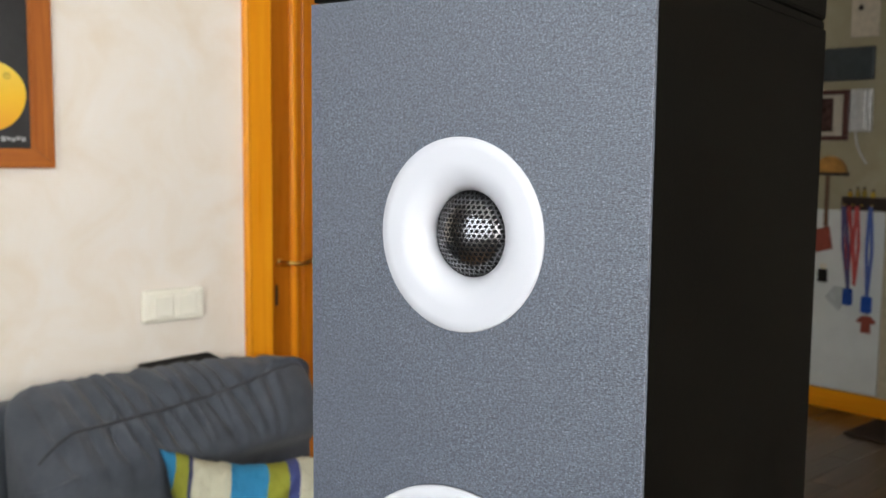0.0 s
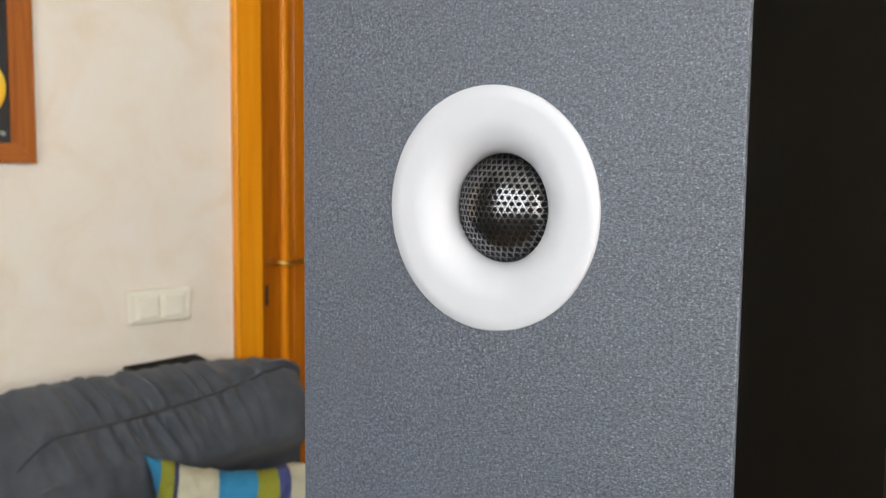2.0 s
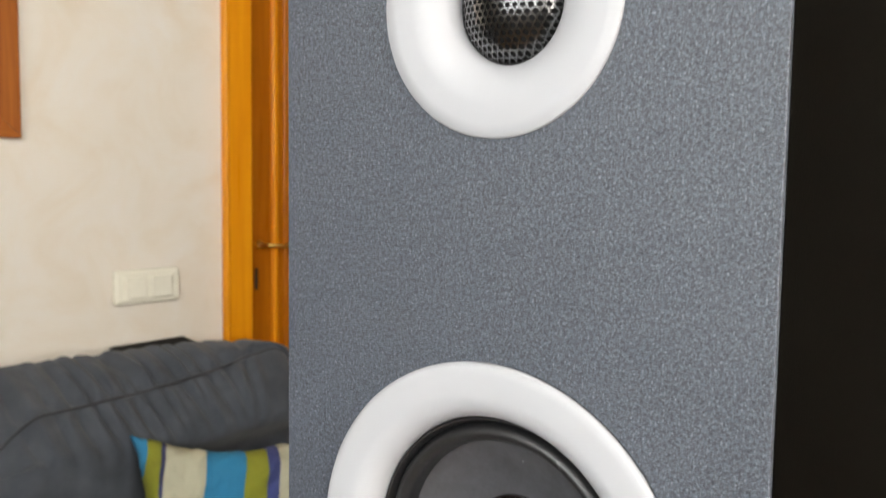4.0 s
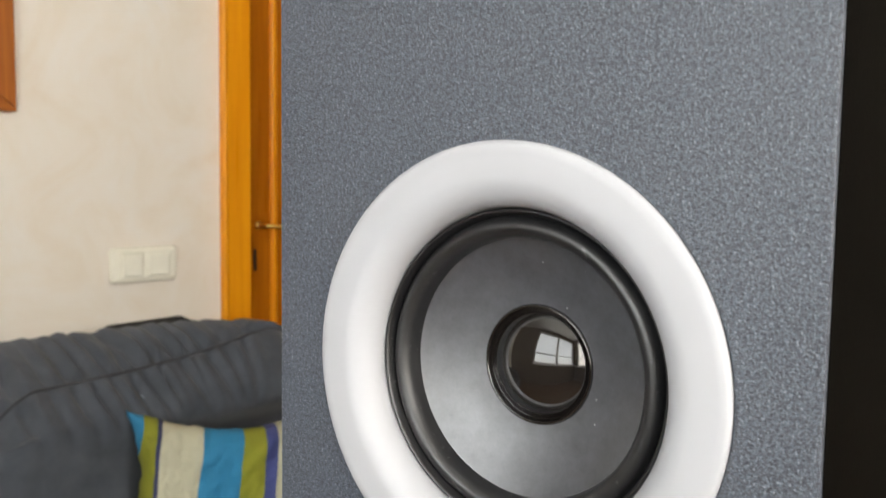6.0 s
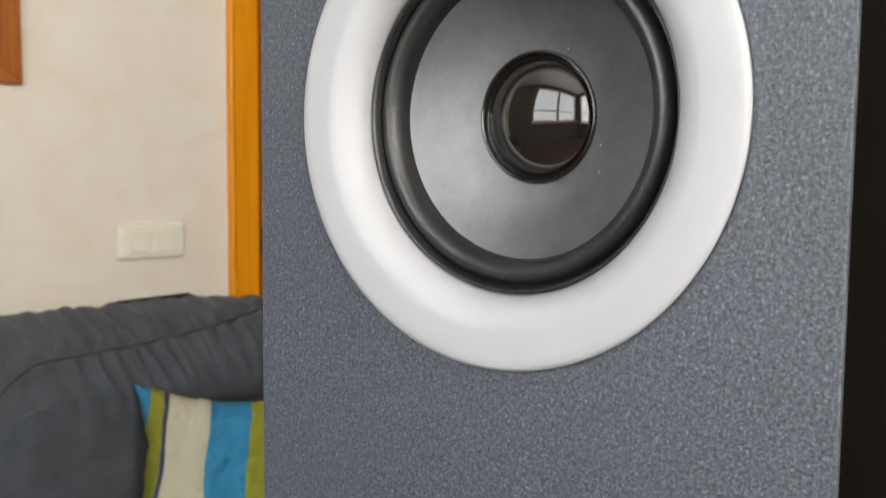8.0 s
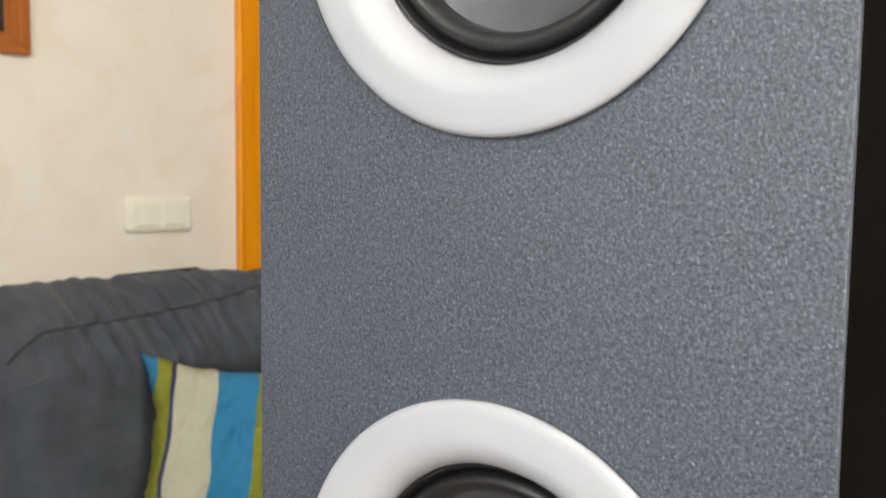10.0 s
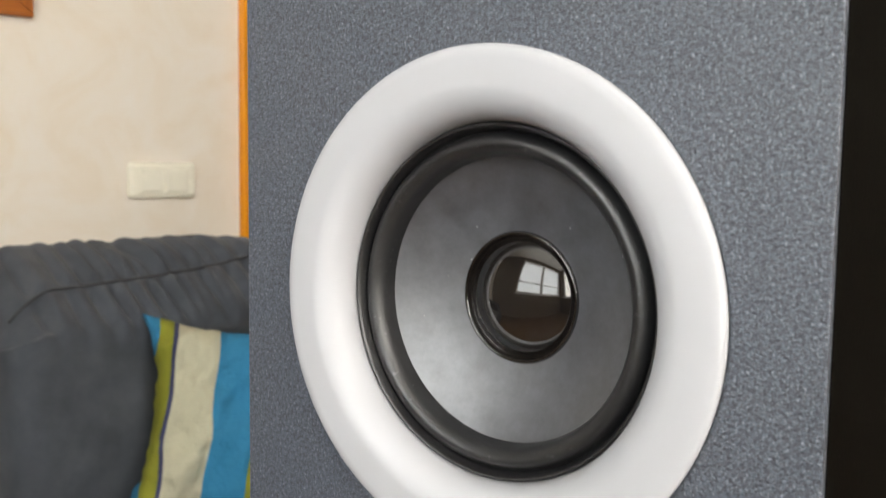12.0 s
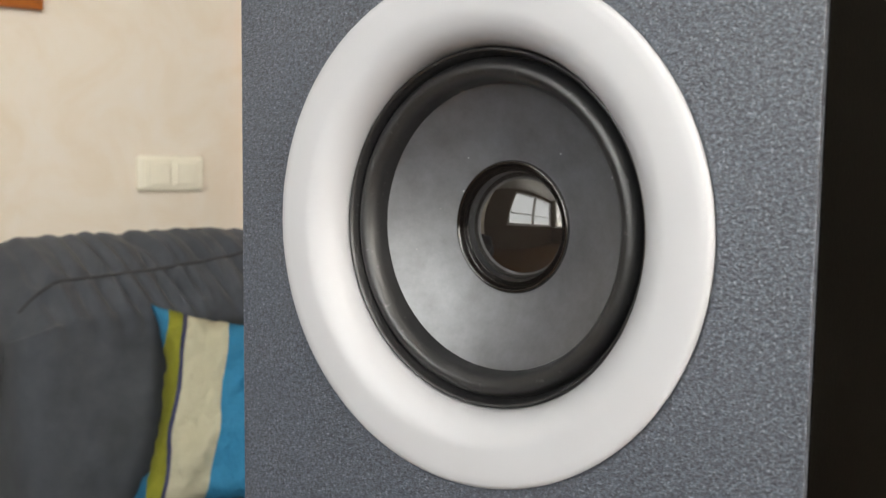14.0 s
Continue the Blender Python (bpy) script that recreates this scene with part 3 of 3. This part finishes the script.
def baffle():
    """The front skin with a round opening for each driver."""
    bm = bmesh.new()
    n, b, t = 64, 0.0004, 0.002
    spans = []
    for zc, r in ((ZT, RT - 0.006), (ZT + ZA, RW - 0.006), (ZT + ZB, RW - 0.006)):
        h = HW - b
        spans.append((zc - h, zc + h))
        outer, inner, back = [], [], []
        for k in range(n):
            a = 2 * pi * (k + 0.5) / n
            c, s = cos(a), sin(a)
            q = h / max(abs(c), abs(s))
            outer.append(bm.verts.new((q * c, 0, zc + q * s)))
            inner.append(bm.verts.new((r * c, 0, zc + r * s)))
            back.append(bm.verts.new((r * c, t, zc + r * s)))
        for k in range(n):
            j = (k + 1) % n
            bm.faces.new((outer[k], outer[j], inner[j], inner[k]))
            bm.faces.new((inner[k], inner[j], back[j], back[k]))
        for sx, sz in ((1, 1), (-1, 1), (-1, -1), (1, -1)):     # the corners that the fan leaves open
            a0 = {(1, 1): n // 8 - 1, (-1, 1): 3 * n // 8 - 1, (-1, -1): 5 * n // 8 - 1, (1, -1): 7 * n // 8 - 1}[sx, sz]
            bm.faces.new((outer[a0], outer[(a0 + 1) % n], bm.verts.new((sx * h, 0, zc + sz * h))))
    zs = [(0.06, spans[2][0]), (spans[2][1], spans[1][0]), (spans[1][1], spans[0][0]), (spans[0][1], ZT + ZTOP - b)]
    for z0, z1 in zs:
        bm.faces.new([bm.verts.new(p) for p in ((-HW + b, 0, z0), (HW - b, 0, z0), (HW - b, 0, z1), (-HW + b, 0, z1))])
    z0, z1 = 0.06, ZT + ZTOP
    for x in (-1, 1):       # rounded long edges
        prev = None
        for k in range(5):
            a = pi / 2 * k / 4
            px, py = x * (HW - b + b * sin(a)), b - b * cos(a)
            cur = (bm.verts.new((px, py, z0)), bm.verts.new((px, py, z1)))
            if prev:
                bm.faces.new((prev[0], cur[0], cur[1], prev[1]))
            prev = cur
        end = (bm.verts.new((x * HW, t, z0)), bm.verts.new((x * HW, t, z1)))
        bm.faces.new((prev[0], end[0], end[1], prev[1]))
    bmesh.ops.remove_doubles(bm, verts=bm.verts, dist=1e-5)
    return part("baffle", bm, M_BAFFLE, spk, "grey speckled textured front")


baffle()
part("side_panel", box(HW - 0.014, HW, 0.0022, SD, 0.06, ZT + ZTOP, 0.0006), M_BLACK, spk)
part("side_panel", box(-HW, -HW + 0.014, 0.0022, SD, 0.06, ZT + ZTOP, 0.0006), M_BLACK, spk)
part("back_panel", box(-HW + 0.0145, HW - 0.0145, SD - 0.014, SD - 0.001, 0.06, ZT + ZTOP), M_BLACK, spk)
part("plinth", box(-HW - 0.03, HW + 0.03, -0.025, SD + 0.025, 0.0, 0.0595, 0.004, 2), M_BLACK, spk)
part("top_panel", box(-HW + 0.001, HW - 0.001, 0.001, SD - 0.001, ZT + ZTOP + 0.0004, ZT + ZTOP + 0.004), M_BLACK, spk, "thin black top strip")
part("top_cap", box(-HW, HW, 0.0, SD, ZT + ZTOP + 0.0044, ZT + ZTOP + 0.034, 0.002, 2), M_BLACK, spk)


def tweeter():
    c = (0, 0, ZT)
    prof = [(RT - 0.006, 0.0008), (RT - 0.0004, 0.0008), (RT, 0.0), (RT, -0.0009), (RT - 0.0004, -0.0014), (RT - 0.004, -0.0015), (0.0285, -0.0015)]
    prof += arc(0.0284, -0.0015, 0.0170, 0.0082, 28)[1:]
    tw = part("tweeter", lathe(prof, 128, c), M_WHITE, spk, "white waveguide plate", True)
    # perforated dome in front of a dark diaphragm
    R, base, high = 0.0168, 0.0078, 0.0080
    rs = (R * R + high * high) / (2 * high)

    def dome(x, z):
        r = sqrt(x * x + z * z)
        if r > R:
            x, z, r = x * R / r, z * R / r, R
        return Vector((x, base - (sqrt(rs * rs - r * r) - (rs - high)), ZT + z))

    bm, pitch, m = bmesh.new(), 0.00205, 12
    for i in range(-10, 11):
        for j in range(-11, 12):
            cx, cz = pitch * (i + 0.5 * (j % 2)), pitch * 0.866 * j
            if sqrt(cx * cx + cz * cz) > R - 0.0004:
                continue
            hexa, hole, sunk = [], [], []
            for k in range(m):
                a = 2 * pi * k / m + pi / 6
                q = pitch / 2 / cos((a - pi / 6 + pi / 6) % (pi / 3) - pi / 6)
                hexa.append(bm.verts.new(dome(cx + q * cos(a + pi / 6 - pi / 6), cz + q * sin(a))))
                p = dome(cx + 0.375 * pitch * cos(a), cz + 0.375 * pitch * sin(a))
                hole.append(bm.verts.new(p))
                sunk.append(bm.verts.new(p + Vector((0, 0.0005, 0))))
            for k in range(m):
                l = (k + 1) % m
                bm.faces.new((hexa[k], hexa[l], hole[l], hole[k]))
                bm.faces.new((hole[k], hole[l], sunk[l], sunk[k]))
    bmesh.ops.remove_doubles(bm, verts=bm.verts, dist=2e-5)
    g = part("grille", bm, M_MESH, tw, "black perforated metal dome grille", False)
    part("rim", lathe([(0.0170, 0.0083), (0.0169, 0.0092), (0.0164, 0.0093), (0.0160, 0.0098)], 96, c), M_GRILLERIM, tw, "dark steel rim", True)
    part("diaphragm", lathe([(0, 0.0024), (0.006, 0.0032), (0.011, 0.0054), (0.0158, 0.0092)], 48, c), M_DARK, tw, "dark dome behind the mesh", True)


def woofer(zc):
    c = (0, 0, ZT + zc)
    prof = [(RW - 0.004, -0.0008), (RW - 0.0004, -0.0008), (RW, -0.0011), (RW, -0.0019), (RW - 0.0004, -0.0025), (RW - 0.0012, -0.0029), (0.0562, -0.0031), (0.0520, -0.0032), (0.0508, -0.0032)]
    prof += arc(0.0504, -0.0032, 0.0425, 0.0054, 28)[1:]
    prof += [(0.0424, 0.0080)]
    w = part("woofer", lathe(prof, 160, c), M_WHITE, spk, "white flared trim ring", True)
    part("gasket", lathe([(RW - 0.005, 0.0012), (RW - 0.0002, 0.0012), (RW - 0.0002, -0.0009), (RW - 0.005, -0.0009)], 128, c, True), M_RUBBER, w, "black foam gasket")
    # rubber surround: outer bead, flat land, groove and half roll
    roll = [(0.0424, 0.0075), (0.0422, 0.0058), (0.0419, 0.0050), (0.0415, 0.0050), (0.0411, 0.0057), (0.0409, 0.0068), (0.0407, 0.0070), (0.0405, 0.0076), (0.0404, 0.0092)]
    for k in range(1, 22):
        a = pi * k / 22
        roll.append((0.0374 + 0.0029 * cos(a), 0.0098 - 0.0046 * sin(a)))
    roll += [(0.0343, 0.0106), (0.0341, 0.0122)]
    part("surround", lathe(roll, 160, c), M_RUBBER, w, "black rubber surround", True)
    cone = []
    for k in range(17):
        u = k / 16
        cone.append((0.0344 - 0.0190 * u, 0.0112 + 0.0068 * u + 0.0010 * sin(pi * u)))
    part("cone", lathe(cone, 160, c), M_CONE, w, "satin dark grey cone", True)
    # dust cap: a raised lip, a groove and the dome
    cap = [(0.0164, 0.0187), (0.01635, 0.0179), (0.0161, 0.0172), (0.0158, 0.0170), (0.0155, 0.0171), (0.0153, 0.0175), (0.0151, 0.0181), (0.0150, 0.0187), (0.0148, 0.0188), (0.0147, 0.0186)]
    h, r = 0.0056, 0.0146
    rs = (r * r + h * h) / (2 * h)
    for k in range(0, 19):
        q = r * (1 - k / 18)
        cap.append((q, 0.0184 - (sqrt(rs * rs - q * q) - (rs - h))))
    part("dust_cap", lathe(cap, 128, c), M_CAP, w, "glossy black dust cap", True)
    part("chamber", lathe([(0.0424, 0.0082), (0.0424, 0.030), (0, 0.030)], 48, c), M_DARK, w)


tweeter()
woofer(ZA)
woofer(ZB)

# ---------------------------------------------------------------- things on the far wall
YF = YN - 0.002


def hung(x0, x1, z0, z1, depth, bevel=0.003, back=0.0):
    return box(x0, x1, YF - back - depth, YF - back, z0, z1, bevel)


tagged(part("wall_panel", hung(-2.42, -1.873, 0.112, 1.066, 0.012), M_PANEL), "tall white lacquered panel on the dim wall", "panel")
tagged(part("trim", hung(-1.868, -1.80, 0.106, 1.066, 0.020), plain("beige trim", (0.55, 0.47, 0.33), 0.5)), "beige upright trim board beside the panel", "trim", kind="structure")
rack = thing("hook_rail", "dark wooden rail with hooks for ribbons", "rail")
part("board", hung(-2.098, -1.62, 1.072, 1.138, 0.030, 0.004), M_DARKWOOD, rack)
for x in (-2.075, -2.03, -1.985, -1.93):
    part("hook", tube([(x, YF - 0.03, 1.098), (x, YF - 0.045, 1.092), (x, YF - 0.052, 1.100)], 0.003, 6), M_BRASS, rack)


def lanyard(x, z0, colour, tag, label, sway=0.0):
    ob = thing("ribbon_medal", label, "medal", group="ribbons on the rail")
    m = plain("ribbon " + label.split()[0], colour, 0.6, 0, 0.25, 60)
    for s in (-1, 1):
        pts = [(x + s * 0.004, YF - 0.050, 1.090), (x + s * 0.014 + sway * 0.4, YF - 0.036, (1.09 + z0) / 2), (x + sway, YF - 0.032, z0)]
        bm = bmesh.new()
        prev = None
        for p in pts:
            cur = (bm.verts.new((p[0] - 0.008, p[1], p[2])), bm.verts.new((p[0] + 0.008, p[1] - 0.002 * s, p[2])), bm.verts.new((p[0] + 0.008, p[1] + 0.002, p[2])), bm.verts.new((p[0] - 0.008, p[1] + 0.002, p[2])))
            if prev:
                for k in range(4):
                    bm.faces.new((prev[k], prev[(k + 1) % 4], cur[(k + 1) % 4], cur[k]))
            prev = cur
        part("ribbon", bm, m, ob)
    if tag:
        w, h, c = tag
        tm = plain("tag " + label.split()[0], c, 0.3)
        part("medal", prism(round_rect(x + sway, z0 - h / 2, w, h, min(w, h) * 0.22), 0.006, lambda a, b, c_: (a, YF - 0.036 + c_, b)), tm, ob)


lanyard(-2.075, 0.66, (0.10, 0.09, 0.22), (0.052, 0.088, (0.02, 0.08, 0.36)), "violet ribbon with a blue plastic tag", 0.035)
lanyard(-2.045, 0.72, (0.42, 0.06, 0.05), None, "red ribbon loop hanging from the rail")
lanyard(-2.005, 0.68, (0.55, 0.09, 0.08), None, "bright red ribbon loop hanging from the rail", -0.004)
lanyard(-1.935, 0.63, (0.10, 0.16, 0.46), (0.056, 0.088, (0.02, 0.09, 0.45)), "blue ribbon with a square blue tag", -0.004)

tag = thing("clear_tag", "clear plastic badge holder leaning on the ribbons", "badge")
part("sleeve", prism([(-2.165, 0.60), (-2.09, 0.535), (-2.05, 0.60), (-2.06, 0.66), (-2.12, 0.665)], 0.004, lambda a, b, c: (a, YF - 0.024 + c, b)), plain("pale plastic", (0.55, 0.58, 0.56), 0.15), tag)
charm = thing("key_charm", "small red and brown hanging charm", "charm")
M_RED = plain("dull red", (0.30, 0.06, 0.035), 0.5)
M_BROWN = plain("brown felt", (0.16, 0.09, 0.05), 0.8)
part("cord", tube([(-1.94, YF - 0.016, 0.60), (-1.942, YF - 0.016, 0.53)], 0.003, 6), M_BROWN, charm)
part("body", prism([(-1.99, 0.50), (-1.965, 0.525), (-1.92, 0.525), (-1.893, 0.50), (-1.90, 0.485), (-1.92, 0.49), (-1.918, 0.437), (-1.966, 0.437), (-1.964, 0.49), (-1.985, 0.488)], 0.012,
                    lambda a, b, c: (a, YF - 0.026 + c, b)), M_RED, charm)
# small bottles on the rail
for x, h, c in ((-2.06, 0.030, (0.55, 0.33, 0.05)), (-2.02, 0.042, (0.30, 0.22, 0.06)), (-1.985, 0.042, (0.35, 0.25, 0.05)), (-1.94, 0.030, (0.62, 0.42, 0.06))):
    b = thing("small_bottle", "tiny amber bottle standing on the dark rail", "bottle", pose(x, YF - 0.015, 1.138), group="bottles on the rail")
    part("glass", lathe([(0, 0), (0.011, 0), (0.012, -0.003), (0.012, -h * 0.6), (0.006, -h * 0.8), (0.006, -h), (0, -h)], 14), plain("amber glass", c, 0.2), b, smooth=True).rotation_euler = (radians(-90), 0, 0)
    part("cap", lathe([(0, -h), (0.007, -h), (0.007, -h - 0.010), (0, -h - 0.010)], 12), M_DARKWOOD, b).rotation_euler = (radians(-90), 0, 0)

pic = thing("small_picture", "small picture in a dark reddish frame with cream mat", "picture")
M_DKFRAME = plain("dark red lacquer", (0.085, 0.022, 0.016), 0.35)
for b in ((-2.36, -2.09, 1.430, 1.452), (-2.36, -2.09, 1.668, 1.690), (-2.36, -2.338, 1.4525, 1.6675), (-2.118, -2.09, 1.4525, 1.6675)):
    part("frame", hung(*b, 0.022), M_DKFRAME, pic)
part("mat", hung(-2.337, -2.119, 1.453, 1.667, 0.008, 0.001), plain("cream mat", (0.50, 0.45, 0.36), 0.4), pic)
part("print", hung(-2.30, -2.176, 1.475, 1.650, 0.002, 0, 0.0082), plain("dark print", (0.07, 0.035, 0.03), 0.15, 0, 0.6, 40), pic)

phone = thing("intercom", "white wall intercom handset with coiled cord", "intercom")
M_PHONE = plain("off-white plastic", (0.62, 0.61, 0.58), 0.3)
part("base", hung(-2.080, -1.968, 1.474, 1.690, 0.028, 0.006), M_PHONE, phone)
part("handset", hung(-2.030, -1.985, 1.482, 1.684, 0.024, 0.009, 0.0285), M_PHONE, phone)
loop = [(-2.045 + 0.030 * (1 - cos(2 * pi * k / 60)) + 0.005 * cos(2.6 * k), YF - 0.020 + 0.005 * sin(2.6 * k), 1.474 - 0.16 * sin(pi * k / 60)) for k in range(61)]
part("cord", tube(loop, 0.0035, 6), M_PHONE, phone)

fuse = thing("meter_cover", "slate grey rectangular cover on the wall", "cover")
part("cover", hung(-2.40, -1.968, 1.737, 1.904, 0.030, 0.004), plain("slate paint", (0.045, 0.055, 0.060), 0.4), fuse)
box_ = thing("fuse_box", "cream fuse box door high on the wall", "fuse box")
part("door", hung(-2.10, -1.955, 1.953, 2.20, 0.018, 0.004), plain("cream paint", (0.58, 0.50, 0.38), 0.4), box_)
part("knob", lathe([(0, 0), (0.012, 0), (0.014, 0.008), (0.006, 0.014), (0.006, 0.016)], 16, (-2.045, YF - 0.034, 2.10)), M_DARKWOOD, box_, smooth=True)

bag = thing("key_pouch", "orange leather pouch hanging on a black bar", "pouch")
part("bar", hung(-2.30, -2.075, 1.246, 1.262, 0.030, 0.003), M_DARKWOOD, bag)
half = [(-2.17 + 0.085 * cos(pi * k / 20), 1.262 + 0.085 * sin(pi * k / 20)) for k in range(21)]
part("flap", prism(half, 0.03, lambda a, b, c: (a, YF - 0.034 + c, b)), plain("orange leather", (0.46, 0.22, 0.045), 0.4, 0, 0.3, 30), bag)
strap = thing("leash", "brown leather strap with a dull red tag", "leash")
part("strap", box(-2.192, -2.168, YF - 0.028, YF - 0.022, 0.975, 1.244, 0.002), M_BROWN, strap)
part("tag", prism([(-2.245, 0.955), (-2.16, 0.978), (-2.140, 0.86), (-2.225, 0.835)], 0.010, lambda a, b, c: (a, YF - 0.030 + c, b)), M_RED, strap)
key = thing("key_fob", "small black key fob hanging on the panel", "key")
part("fob", hung(-2.212, -2.160, 0.678, 0.748, 0.012, 0.004, 0.014), M_GLOSS, key)
part("ring", tube([(-2.186 + 0.012 * cos(2 * pi * k / 16), YF - 0.018, 0.762 + 0.012 * sin(2 * pi * k / 16)) for k in range(17)], 0.0018, 6), M_BRASS, key)

mat_ = thing("door_mat", "dark brown mat lying on the parquet", "mat", pose(-1.60, 4.45, 0.0, 0, 0, 0))
part("mat_body", box(-0.24, 0.30, -0.16, 0.22, 0.0005, 0.012, 0.004), plain("dark coir", (0.035, 0.022, 0.014), 0.95, 0, 0.4, 90, 0.6, 0.003), mat_)

# ---------------------------------------------------------------- parquet boards of the passage
rnd = random.Random(3)
n = Nodes("brown parquet board")
info = n.tree.nodes.new("ShaderNodeObjectInfo")
grain = n.noise(4.0, 6.0, 0.6, (14, 0.6, 14), 0.6)
tone = n.ramp(info.outputs["Random"], [(0.0, (0.75, 0.75, 0.75)), (1.0, (1.0, 1.0, 1.0))])
M_BOARD = n.done(n.mix(1.0, n.ramp(grain, [(0.25, (0.085, 0.040, 0.015)), (0.75, (0.18, 0.094, 0.039))]), tone, "MULTIPLY"), 0.28, n.bump(grain, 0.1, 0.0006))
BW, BL = 0.118, 0.78
bm = box(-BW / 2 + 0.0008, BW / 2 - 0.0008, 0.0008, BL - 0.0008, -0.004, 0.0, 0.001, 1)
board = part("board", bm, M_BOARD, floor)
for i in range(22):
    for j in range(3):
        if i == 0 and j == 0:
            continue
        o = new("board", board.data)
        o.parent = floor
        o.location = (-2.86 + BW * i, 2.36 + BL * (j - 0.5 * (i % 2)) , 0)
board.location = (-2.86, 2.36, 0)
